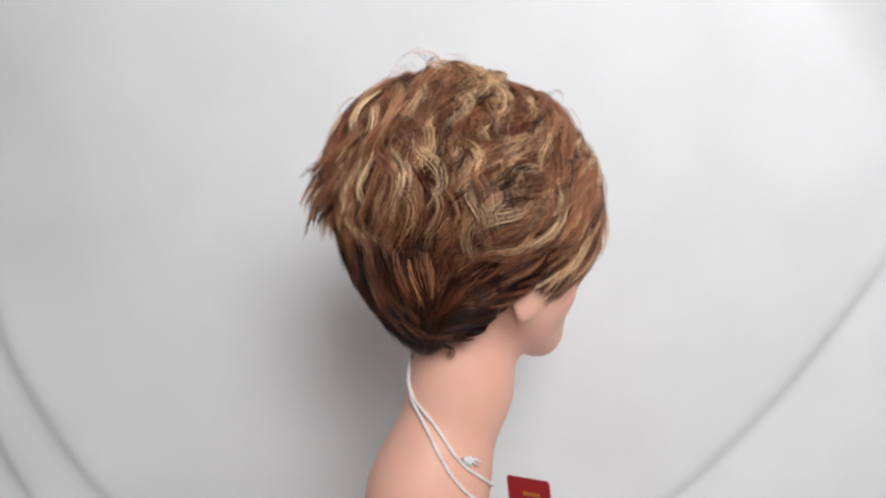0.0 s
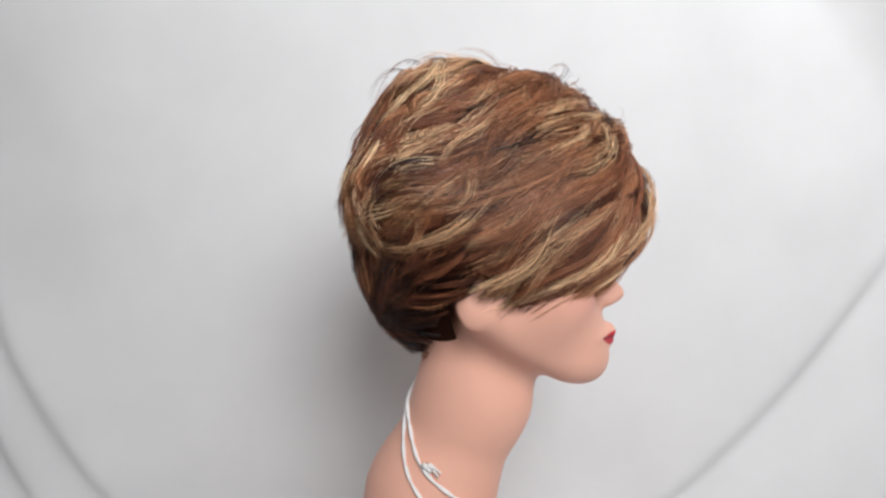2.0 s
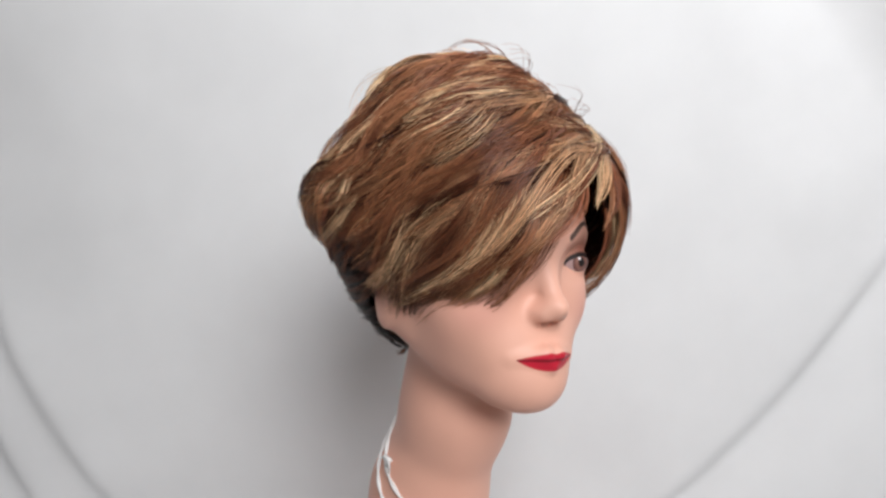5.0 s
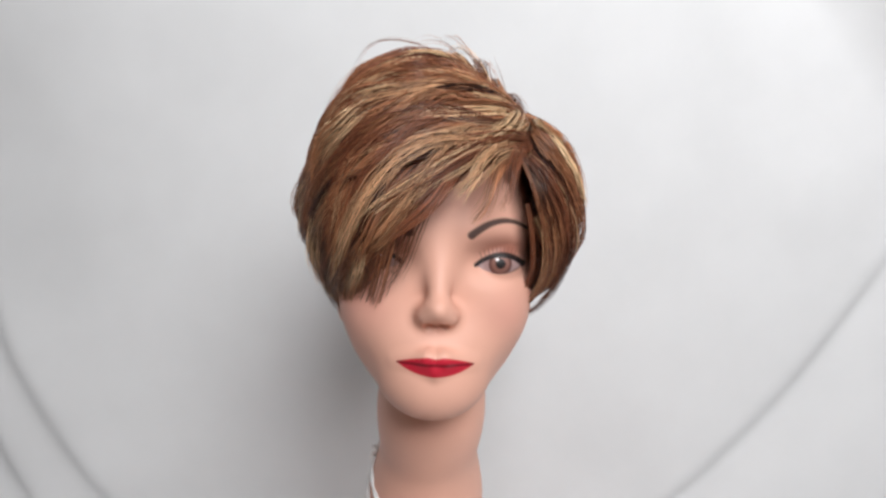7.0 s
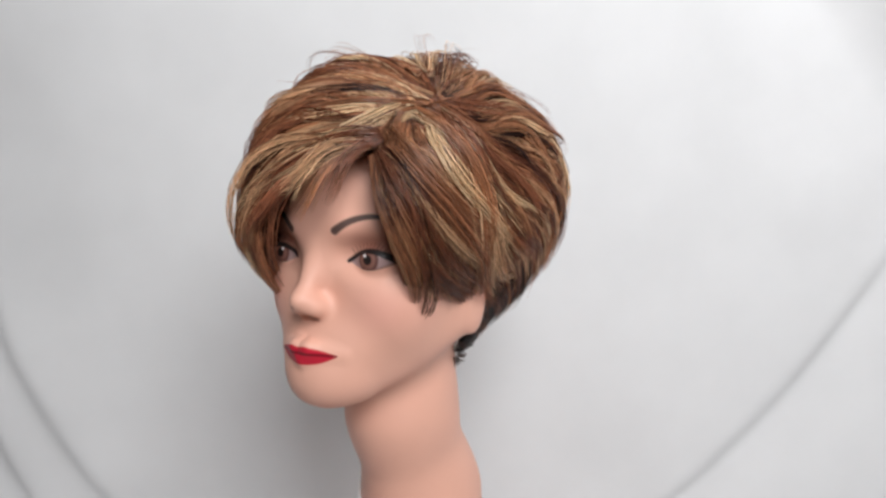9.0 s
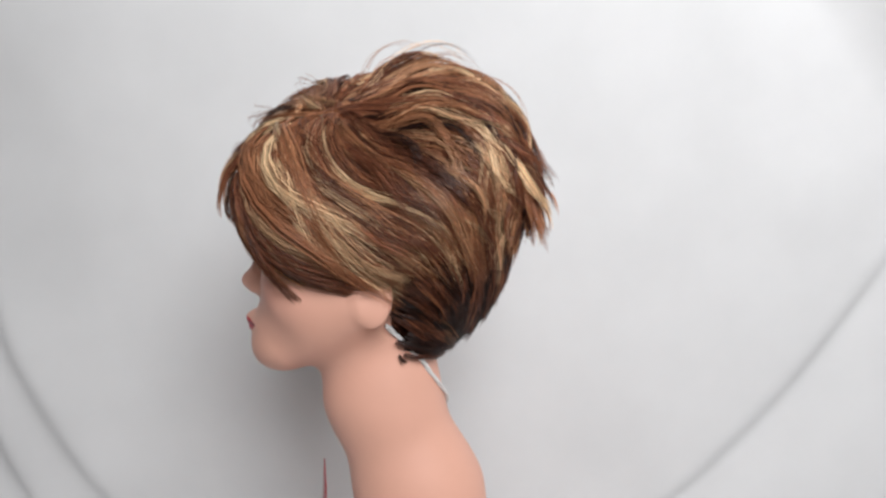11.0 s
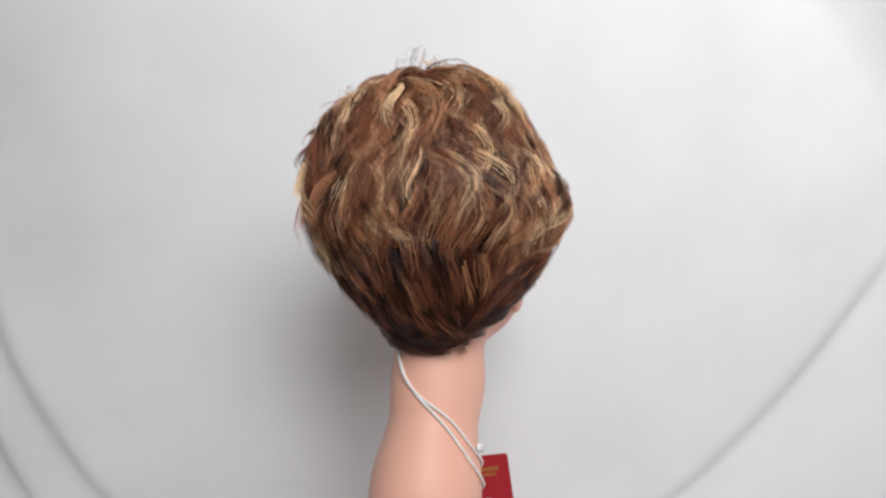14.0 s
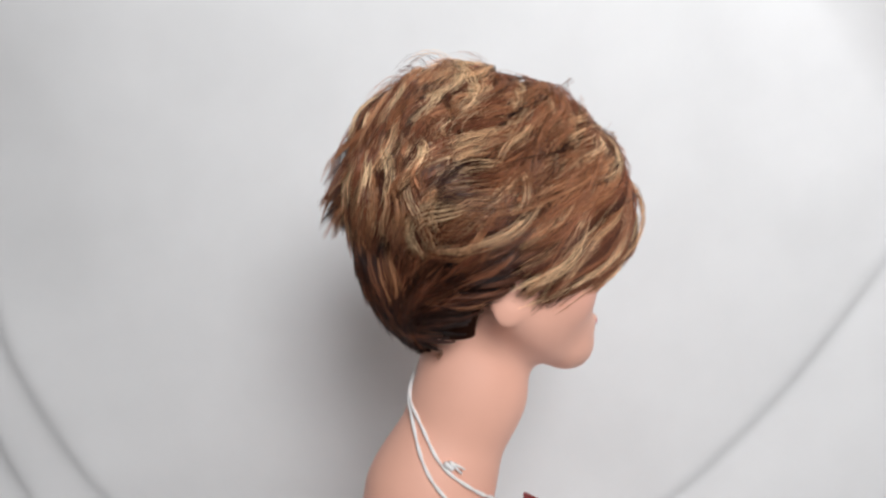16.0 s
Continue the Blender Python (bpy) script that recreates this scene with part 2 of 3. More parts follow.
def surface_net(form, lo, hi, h):
    """Quads over the zero level of a signed distance, on a grid of step h."""
    ax = [np.arange(a, b + h, h) for a, b in zip(lo, hi)]
    G = np.empty([len(a) for a in ax], np.float32)
    for i, x in enumerate(ax[0]):
        Y, Z = np.meshgrid(ax[1], ax[2], indexing="ij")
        G[i] = form(np.stack([np.full_like(Y, x), Y, Z], -1))
    n = np.array(G.shape) - 1
    corners = [G[dx:n[0] + dx, dy:n[1] + dy, dz:n[2] + dz] for dx in (0, 1) for dy in (0, 1) for dz in (0, 1)]
    low = np.minimum.reduce(corners) < 0
    high = np.maximum.reduce(corners) >= 0
    cell = low & high
    ids = np.full(cell.shape, -1, np.int64)
    at = np.argwhere(cell)
    ids[cell] = np.arange(len(at))
    acc, cnt = np.zeros((len(at), 3)), np.zeros(len(at))
    offs = [(dx, dy, dz) for dx in (0, 1) for dy in (0, 1) for dz in (0, 1)]
    val = [G[at[:, 0] + o[0], at[:, 1] + o[1], at[:, 2] + o[2]].astype(float) for o in offs]
    for a in range(8):
        for b in range(a + 1, 8):
            if sum(abs(offs[a][k] - offs[b][k]) for k in range(3)) != 1:
                continue
            cross = (val[a] < 0) != (val[b] < 0)
            t = np.where(cross, val[a] / np.where(cross, val[a] - val[b], 1), 0)
            pt = np.array(offs[a]) + t[:, None] * (np.array(offs[b]) - np.array(offs[a]))
            acc += np.where(cross[:, None], pt, 0)
            cnt += cross
    verts = np.array(lo) + (at + acc / cnt[:, None]) * h
    quads = []
    for k in range(3):
        u, v = [(1, 2), (2, 0), (0, 1)][k]
        sl = [slice(1, -1)] * 3
        sl[k] = slice(0, -1)
        a = G[tuple(sl)]
        s2 = list(sl)
        s2[k] = slice(1, None)
        b = G[tuple(s2)]
        for sign in (1, -1):
            e = np.argwhere((a < 0) & (b >= 0) if sign > 0 else (a >= 0) & (b < 0))
            if not len(e):
                continue
            for m in range(3):
                if m != k:
                    e[:, m] += 1
            du, dv = np.zeros(3, int), np.zeros(3, int)
            du[u], dv[v] = 1, 1
            q = [e - du - dv, e - dv, e, e - du]
            q = np.stack([ids[c[:, 0], c[:, 1], c[:, 2]] for c in q], 1)
            quads.append(q if sign > 0 else q[:, ::-1])
    return verts, np.concatenate(quads)


def settle(form, verts, steps=4):
    e = 2e-4
    for _ in range(steps):
        d = form(verts)
        g = np.stack([(form(verts + e * np.eye(3)[k]) - form(verts - e * np.eye(3)[k])) / (2 * e) for k in range(3)], 1)
        verts = verts - np.clip(d, -0.002, 0.002)[:, None] * g / np.maximum((g * g).sum(1), 0.25)[:, None]
    return verts


def face_paint(v):
    """The painted colours of the display head."""
    x, y, z = v.T
    ax = np.abs(x)
    front = smoothstep(-0.085, -0.105, y)
    col = np.tile(np.array((0.82, 0.445, 0.335)), (len(v), 1))

    def lay(mask, rgb):
        nonlocal col
        m = (np.clip(mask, 0, 1) * front)[:, None]
        col = col * (1 - m) + np.array(rgb) * m

    def line(pts, r0, r1, soft=0.0006):
        """Mask of a tapered brush stroke in (|x|, z)."""
        best = np.zeros(len(v))
        n = len(pts) - 1
        for i in range(n):
            a, b = np.array(pts[i]), np.array(pts[i + 1])
            q = np.stack([ax, z], 1) - a
            t = np.clip(q @ (b - a) / ((b - a) @ (b - a)), 0, 1)
            d = np.linalg.norm(q - t[:, None] * (b - a), axis=1)
            r = r0 + (r1 - r0) * (i + t) / n
            best = np.maximum(best, 1 - smoothstep(r - soft, r + soft, d))
        return best

    lay(0.35 * np.exp(-((ax - 0.048) / 0.018) ** 2 - ((z + 0.058) / 0.016) ** 2), (0.75, 0.32, 0.27))
    # eye shadow on the lid, its colour deepened to hold the fringe's shade
    lay(0.88 * np.exp(-((ax - 0.044) / 0.020) ** 2 - ((z + 0.0155) / 0.0095) ** 2), (0.27, 0.085, 0.055))
    ex, ez = ax - 0.0405, z + 0.0262
    up = 0.0066 * (1 - (ex / 0.0165) ** 2) + 0.04 * ex
    lowl = -0.0058 * (1 - (ex / 0.0165) ** 2) + 0.04 * ex
    inside = smoothstep(-0.0005, 0.0005, up - ez) * smoothstep(-0.0005, 0.0005, ez - lowl) * (np.abs(ex) < 0.0165)
    # eye white toned down, with shade from the fringe in its colour
    lay(inside, (0.38, 0.25, 0.24))
    r = np.hypot(ex + 0.0005, ez - 0.0008)
    lay(inside * (1 - smoothstep(0.0072, 0.0082, r)), (0.13, 0.055, 0.045))
    lay(inside * (1 - smoothstep(0.0052, 0.0066, r)) * smoothstep(0.003, 0.004, r), (0.25, 0.115, 0.09))
    lay(inside * (1 - smoothstep(0.0027, 0.0034, r)), (0.012, 0.008, 0.008))
    # small white glint painted into the eye
    lay(inside * (1 - smoothstep(0.0009, 0.0014, np.hypot(ex + 0.0028, ez - 0.0036))), (0.9, 0.85, 0.85))
    lid = [(0.0405 + a, -0.0262 + 0.0066 * (1 - (a / 0.0165) ** 2) + 0.04 * a) for a in np.linspace(-0.0165, 0.0165, 9)]
    lay(line(lid + [(0.0578, -0.0252)], 0.0014, 0.0021), (0.012, 0.008, 0.008))
    low_line = [(0.0405 + a, -0.0262 - 0.0058 * (1 - (a / 0.0165) ** 2) + 0.04 * a) for a in np.linspace(-0.006, 0.0165, 6)]
    lay(0.55 * line(low_line, 0.0003, 0.0007), (0.10, 0.04, 0.035))
    for k in range(13):                                 # painted lashes
        a = -0.012 + 0.027 * k / 12
        px, pz = 0.0405 + a, -0.0262 + 0.0066 * (1 - (a / 0.0165) ** 2) + 0.04 * a
        lay(0.6 * line([(px, pz), (px + 0.25 * a + 0.0006, pz + 0.0052)], 0.00042, 0.00022, 0.0003), (0.06, 0.03, 0.025))
    # brow
    lay(0.9 * line([(0.0195 + 0.0385 * t, -0.0075 + 0.033 * t - 0.0265 * t * t) for t in np.linspace(0, 1, 12)], 0.0026, 0.0010, 0.0008),
        (0.030, 0.022, 0.022))
    # lips
    w = np.clip(ax / 0.0250, 0, 1)
    mid = -0.0889 - 0.0005 * w
    top = mid + 0.0064 * (1 - w) ** 0.85 - 0.0024 * np.exp(-(x / 0.0036) ** 2)
    bot = mid - 0.0078 * (1 - w ** 2.2)
    lips = smoothstep(-0.0006, 0.0004, top - z) * smoothstep(-0.0006, 0.0004, z - bot) * (ax < 0.0250)
    lay(lips, (0.58, 0.016, 0.040))
    # crease between the lips: its shade is painted as darker red
    lay(lips * (1 - smoothstep(0.0003, 0.0015, np.abs(z - mid))), (0.22, 0.006, 0.015))
    return col


def display_head():
    verts, quads = surface_net(head_form, (-0.142, -0.176, -0.624), (0.142, 0.118, 0.126), 0.0028)
    me = bpy.data.meshes.new("mannequin_head")
    me.from_pydata(verts.tolist(), [], quads.tolist())
    bm = bmesh.new()
    bm.from_mesh(me)
    for cuts, test in ((2, lambda c: c.y < -0.095 and -0.125 < c.z < 0.012 and abs(c.x) < 0.07),
                       (1, lambda c: c.y < -0.105 and ((-0.038 < c.z < 0.010 and 0.015 < abs(c.x) < 0.064)
                                                       or (-0.101 < c.z < -0.080 and abs(c.x) < 0.028)))):
        near = [f for f in bm.faces if test(f.calc_center_median())]
        edges = list({e for f in near for e in f.edges})
        bmesh.ops.subdivide_edges(bm, edges=edges, cuts=cuts, use_grid_fill=True)
    bmesh.ops.triangulate(bm, faces=[f for f in bm.faces if len(f.verts) > 4])
    bm.to_mesh(me)
    bm.free()
    co = np.empty(len(me.vertices) * 3)
    me.vertices.foreach_get("co", co)
    co = settle(head_form, co.reshape(-1, 3))
    me.vertices.foreach_set("co", co.ravel())
    me.polygons.foreach_set("use_smooth", np.ones(len(me.polygons), bool))
    me.materials.append(SKIN)
    ob = new("mannequin_head", me)
    paint(ob, "paint", face_paint(co))
    return tagged(ob, "long-necked vinyl display head with painted red lips and dark brows", "mannequin")


MANNEQUIN = display_head()


# ---- the wig ----
MID = np.array((0.0, -0.052, 0.015))                    # centre from which the wig's form is told


def wig_form(p):
    """Signed distance of the wig's outer form: cap, fringe, sides, crown, back and nape swell."""
    d = ellipsoid(p, (-0.013, -0.0505, 0.0116), (0.0847, 0.1156, 0.1206))
    d = join(d, ellipsoid(p, (-0.0123, -0.1171, 0.0031), (0.0587, 0.0656, 0.0694)), 0.025)
    d = join(d, ellipsoid(p, (0.0392, -0.0933, 0.0127), (0.0622, 0.0747, 0.0797)), 0.03)
    d = join(d, ellipsoid(p, (0.0068, -0.0058, 0.0516), (0.079, 0.0617, 0.0879)), 0.03)
    d = join(d, ellipsoid(p, (-0.0099, 0.0006, 0.0137), (0.1109, 0.0598, 0.0564)), 0.03)
    d = join(d, ellipsoid(p, (0.0421, 0.0344, 0.0412), (0.0631, 0.0402, 0.0715)), 0.03)
    d = join(d, ellipsoid(p, (-0.0466, -0.0296, -0.0001), (0.0583, 0.0538, 0.0673)), 0.02)
    d = join(d, ellipsoid(p, (0.0451, -0.0193, 0.0025), (0.0578, 0.0648, 0.0598)), 0.02)
    d = join(d, ellipsoid(p, (0.0301, 0.0132, -0.024), (0.0617, 0.0475, 0.0515)), 0.02)
    d = join(d, ellipsoid(p, (-0.0035, -0.0107, -0.0364), (0.068, 0.0708, 0.0798)), 0.03)
    d = join(d, ellipsoid(p, (0.006, -0.028, -0.088), (0.050, 0.044, 0.047)), 0.02)
    return d


def reach(form, ways):
    """How far the form reaches from MID along each way."""
    lo, hi = np.full(len(ways), 0.02), np.full(len(ways), 0.3)
    for _ in range(22):
        m = (lo + hi) / 2
        inside = form(MID + ways * m[:, None]) < 0
        lo, hi = np.where(inside, m, lo), np.where(inside, hi, m)
    return lo


def unit(v):
    return v / np.maximum(np.linalg.norm(v, axis=-1, keepdims=True), 1e-9)


# lower edge of the hair: degrees round from the face (+ her left), height
EDGE_AZ = [-180, -160, -140, -122, -110, -100, -92, -80, -65, -48, -37, -25, -15, 0, 12, 20, 24, 28, 32, 37, 44, 57, 75, 90, 102, 110, 118, 128, 145, 180]
EDGE_Z = [-0.130, -0.131, -0.122, -0.106, -0.084, -0.066, -0.064, -0.076, -0.080, -0.080, -0.073, -0.043, -0.013, 0.015, 0.027, 0.031, 0.030, 0.014, -0.006, -0.030, -0.060,
          -0.074, -0.075, -0.076, -0.078, -0.104, -0.128, -0.131, -0.126, -0.130]
PART_A = unit(np.array((0.049, -0.147, 0.040)) - MID)   # parting: front end and whorl
PART_B = unit(np.array((0.049, -0.077, 0.082)) - MID)


def azimuth(w):
    return np.degrees(np.arctan2(w[..., 0], -w[..., 1]))


def from_parting(w):
    """The nearest place on the parting, and how far along it that lies."""
    ab = PART_B - PART_A
    t = np.clip(((w - PART_A) @ ab) / (ab @ ab), 0, 1)
    return PART_A + t[:, None] * ab, t


def flow(w, turn, stray):
    """Way in which the hair lies at each direction w, tangent to the form."""
    away = unit(w + stray - from_parting(w)[0])
    az = azimuth(w)
    backward = np.stack([np.zeros(len(w)), np.ones(len(w)), np.zeros(len(w))], 1)
    down = np.array((0, 0, -1.0))
    flank = np.exp(-((np.abs(az) - 105) / 36) ** 2)[:, None]
    low = smoothstep(0.30, -0.25, w[:, 2])[:, None]
    steep = 0.55 + 0.35 * low * (np.abs(az) < 80)[:, None]
    left = (smoothstep(44, 66, az) * smoothstep(130, 100, az) * smoothstep(0.35, -0.25, w[:, 2]))[:, None]
    f = 1.0 * away + steep * down + ((0.45 + 0.40 * low) * flank + 1.15 * left) * backward
    f = unit(f - (f * w).sum(1)[:, None] * w)
    f = f + turn[:, None] * np.cross(w, f)
    return unit(f)


def slow(w, a, b, c):
    """A slow drift over the form, between -1 and 1."""
    return np.sin(a * w[:, 0] * 5 + 1.3 + b * np.sin(c * w[:, 2] * 4 + w[:, 1] * 3)) * np.cos(b * w[:, 1] * 4 + c * w[:, 2] * 3)


def grow(ways, travel, rng, layer, sunk, spare, ledge, lift, wavy, points=9):
    """Guide lines of locks: follow the flow over the form for `travel` metres or to the lower edge."""
    n = len(ways)
    swing = 0.10 * rng.normal(0, 1, n) + 0.22 * slow(ways, 1.1, 0.9, 1.2)
    phase = 2.6 * slow(ways, 0.9, 1.3, 0.8) + rng.normal(0, 0.30, n)
    stray = rng.normal(0, 0.03, (n, 3))

    def trace(length):
        w = ways.copy()
        path, zs = [w], [MID[2] + reach(wig_form, w) * w[:, 2]]
        for k in range(points - 1):
            turn = swing + wavy * np.sin(phase + 6.0 * (k + 0.5) / (points - 1))
            step = length / (points - 1) / reach(wig_form, w)
            w = unit(w + flow(w, turn, stray) * step[:, None])
            path.append(w)
            zs.append(MID[2] + reach(wig_form, w) * w[:, 2])
        return np.stack(path, 1), np.stack(zs, 1)

    P, Zs = trace(travel)
    azs = azimuth(P)
    stop = np.interp(azs, EDGE_AZ, EDGE_Z) + spare[:, None]
    stop = np.where((azs < -92) | (azs > 114), np.maximum(stop, ledge[:, None]), stop)
    past = Zs < stop                                    # shorten what runs past the lower edge
    first = np.maximum(past.argmax(1), 1)
    row = np.arange(n)
    z0, z1, stop = Zs[row, first - 1], Zs[row, first], stop[row, first]
    share = (first - 1 + np.clip((z0 - stop) / np.maximum(z0 - z1, 1e-6), 0, 1)) / (points - 1)
    travel = np.where(past.any(1), travel * np.clip(share, 0.1, 1), travel)
    P, Zs = trace(travel)
    R = reach(wig_form, P.reshape(-1, 3)).reshape(n, points)
    s = np.linspace(0, 1, points)[None, :]
    # a lock leaves the cap and lies on the locks whose roots are lower down
    height = layer[:, None] - sunk[:, None] * np.exp(-5.5 * s) + 0.03 * (s - 0.6)
    end_az, end_z = azimuth(P[:, -1]), Zs[:, -1]
    flick = (end_az > 150) & (np.abs(end_z - 0.012) < 0.028) & (rng.uniform(0, 1, n) < 0.8)
    lift = np.where(flick, rng.uniform(0.010, 0.030, n), lift)
    arch = np.where(flick[:, None], smoothstep(0.35, 1.0, s) ** 1.4, 0.75 * np.sin(math.pi * s ** 1.3) + 0.45 * s ** 2)
    out = height * R + lift[:, None] * arch
    out = np.where(P[..., 2] > 0.05, np.maximum(out, reach(head_form, P.reshape(-1, 3)).reshape(n, points) + 0.004), out)
    return MID + P * out[..., None]


def fibres(guides, width, count, rng, radius, colours, fray=1.0):
    """Three-sided tapered fibres, gathered into a flattened, pointed lock round each guide: vertices, faces, colours."""
    n, K, _ = guides.shape
    G = np.repeat(guides, count, 0)
    m = len(G)
    tan = unit(np.gradient(G, axis=1))
    out = unit(G - MID)
    side = unit(np.cross(tan, out))
    up = np.cross(side, tan)
    s = np.linspace(0, 1, K)[None, :, None]
    half = np.repeat(width, count)[:, None, None]
    a = rng.uniform(-1, 1, (m, 1, 1)) * rng.uniform(0.75, 1.2, (m, 1, 1))
    b = rng.normal(0, 0.15, (m, 1, 1)) - 0.16 * a * a    # rounded back of the lock
    spread = (0.55 + 0.60 * np.sin(np.minimum(s * 1.9, 1.57))) * (1 - 0.60 * s ** 2.6)
    drift = rng.normal(0, 0.0014 * fray, (m, 1, 1)) * s ** 2
    wob = 0.0003 * fray * np.sin(s * rng.uniform(4, 11, (m, 1, 1)) + rng.uniform(0, 6.28, (m, 1, 1)))
    C = G + side * (a * half * spread + drift * 2 + wob) + up * (b * half * spread + drift)
    cut = 1.04 - 0.30 * rng.beta(1.0, 2.2, (m, 1, 1)) - 0.08 * np.abs(a)     # uneven, pointed tips
    idx = np.clip(s * cut * (K - 1), 0, K - 1.001)
    i0 = np.floor(idx).astype(int)[..., 0]
    fr = idx - i0[..., None]
    rows = np.arange(m)[:, None]
    C = C[rows, i0] * (1 - fr) + C[rows, i0 + 1] * fr
    rad = radius * rng.uniform(0.7, 1.25, (m, 1, 1)) * (1.0 - 0.75 * s ** 3)
    ring = [C + rad * (side * math.cos(t) + up * math.sin(t)) for t in (1.57, 3.665, 5.76)]
    V = np.stack(ring, 2).reshape(-1, 3)
    base = (np.arange(m) * K * 3)[:, None, None, None]
    k = (np.arange(K - 1) * 3)[None, :, None, None]
    j = np.arange(3)[None, None, :, None]
    j2 = (j + 1) % 3
    F = np.concatenate([base + k + j, base + k + j2, base + k + 3 + j2, base + k + 3 + j], -1).reshape(-1, 4)
    tone = np.repeat(colours, count, 0) * rng.normal(1, 0.36, (m, 1)).clip(0.35, 2.0)
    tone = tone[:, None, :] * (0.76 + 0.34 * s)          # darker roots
    return V, F, np.repeat(tone, 3, 1).reshape(-1, 3)


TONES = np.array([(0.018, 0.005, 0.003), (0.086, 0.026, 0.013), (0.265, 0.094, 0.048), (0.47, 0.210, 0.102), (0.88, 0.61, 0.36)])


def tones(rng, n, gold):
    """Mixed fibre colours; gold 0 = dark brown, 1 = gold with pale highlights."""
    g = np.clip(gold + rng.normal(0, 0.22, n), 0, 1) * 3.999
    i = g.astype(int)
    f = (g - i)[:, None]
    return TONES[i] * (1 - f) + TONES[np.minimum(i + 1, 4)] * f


def sphere_ways(n, rng):
    k = np.arange(n) + 0.5
    z = 1 - 2 * k / n
    a = k * 2.399963
    w = np.stack([np.sqrt(1 - z * z) * np.cos(a), np.sqrt(1 - z * z) * np.sin(a), z], 1)
    return unit(w + rng.normal(0, 0.03, (n, 3)))


def wig():
    rng = np.random.default_rng(7)
    thing = tagged(new("wig"), "short layered brown wig with golden highlights and a swept fringe", "wig")
    # cap under the fibres
    n_a, n_e = 96, 60
    rows = []
    for i in range(n_e + 1):
        for j in range(n_a):
            az = 2 * math.pi * j / n_a
            zl = np.interp((math.degrees(az) + 180) % 360 - 180, EDGE_AZ, EDGE_Z)
            el0 = math.asin(np.clip((zl + (0.045 if math.cos(az) > 0.1 else 0.020) - MID[2]) / 0.105, -0.98, 0.9))
            el = math.pi / 2 - (math.pi / 2 - el0) * i / n_e
            rows.append((math.cos(el) * math.sin(az), -math.cos(el) * math.cos(az), math.sin(el)))
    ways = unit(np.array(rows))
    far = reach(wig_form, ways) * 0.86
    far = np.where(ways[:, 2] > 0.05, np.maximum(far, reach(head_form, ways) + 0.002), far)
    verts = MID + ways * far[:, None]
    faces = [(i * n_a + j, (i + 1) * n_a + j, (i + 1) * n_a + (j + 1) % n_a, i * n_a + (j + 1) % n_a)
             for i in range(n_e) for j in range(n_a)]
    cap = mesh_object("cap", verts, faces, CAP, thing, "dark brown wig cap under the hair")
    paint(cap, "fibre", np.tile((0.028, 0.010, 0.006), (len(verts), 1)))

    # roots all over the form
    ways = sphere_ways(5000, rng)
    along = rng.uniform(-0.05, 1.0, 260)[:, None]         # more roots along the parting
    ways = np.concatenate([ways, unit(PART_A + along * (PART_B - PART_A) + rng.normal(0, 0.07, (260, 3)))])
    az = azimuth(ways)
    z = MID[2] + reach(wig_form, ways) * ways[:, 2]
    edge = np.interp(az, EDGE_AZ, EDGE_Z)
    behind = (az < -90) | (az > 114)
    nape = ((az < -90) | (az > 99)) & (z < np.where((az > 0) & (az < 118), -0.045, -0.012))
    need = np.where(np.abs(az) < 75, np.where((az > -10) & (az < 34), edge + 0.013, np.maximum(edge + 0.03, 0.020)), np.where(behind, 0.0, -0.02))
    keep = np.where(nape, z > edge + 0.008, z > need)
    ways, az, z, edge, behind, nape = (q[keep] for q in (ways, az, z, edge, behind, nape))
    n = len(ways)
    near, along = from_parting(ways)
    apart = np.linalg.norm(ways - near, axis=1)
    top = (z > 0.075) & (apart > 0.25)
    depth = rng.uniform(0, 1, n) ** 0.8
    travel = np.where(nape, rng.uniform(0.030, 0.05, n),
                      np.where(top, rng.uniform(0.06, 0.13, n), np.where(behind, rng.uniform(0.07, 0.13, n), rng.uniform(0.12, 0.27, n))))
    spare = np.where(az > 0, np.where(az > 60, rng.uniform(-0.016, 0.018, n), rng.uniform(-0.012, 0.026, n)), rng.uniform(-0.006, 0.012, n))
    ledge = np.where(nape, -0.2, -0.044 + 0.070 * rng.beta(1.8, 1.6, n))
    layer = np.where(top, 0.866, np.where((az > -95) & (az < 20), 0.888, 0.905)) + 0.070 * depth + 0.018 * slow(ways, 2.6, 2.2, 2.9)
    layer = np.where((az > 14) & (az < 72) & (z < 0.10), 0.885 + 0.095 * depth, layer)
    layer = np.where(nape, 0.925 + 0.06 * depth, layer)
    sunk = np.where(nape, 0.02, 0.035 + 0.035 * np.exp(-(apart / 0.30) ** 2) * (0.3 + 0.7 * along))
    lift = np.minimum(rng.gamma(1.5, 0.0022, n), 0.009) * depth
    lift = np.where(top, (0.002 + 0.005 * slow(ways, 2.1, 3.0, 1.7) + rng.gamma(1.2, 0.003, n)).clip(0, 0.013), lift)
    lift = np.where(nape, 0.0, lift)
    wavy = np.where(nape, 0.12, np.where(behind, 1.0, np.where(top, 0.55, 0.30)))
    guides = grow(ways, travel, rng, layer, sunk, spare, ledge, lift, wavy)
    long = np.linalg.norm(np.diff(guides, axis=1), axis=2).sum(1)
    stub = ~nape & (long < 0.055)
    # inner locks coloured darker, deepening the gaps between the outer ones
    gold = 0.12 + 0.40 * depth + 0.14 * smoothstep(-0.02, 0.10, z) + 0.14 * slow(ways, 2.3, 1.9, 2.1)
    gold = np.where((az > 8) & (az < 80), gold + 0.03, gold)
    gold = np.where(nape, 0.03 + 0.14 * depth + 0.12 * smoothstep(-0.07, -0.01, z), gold)
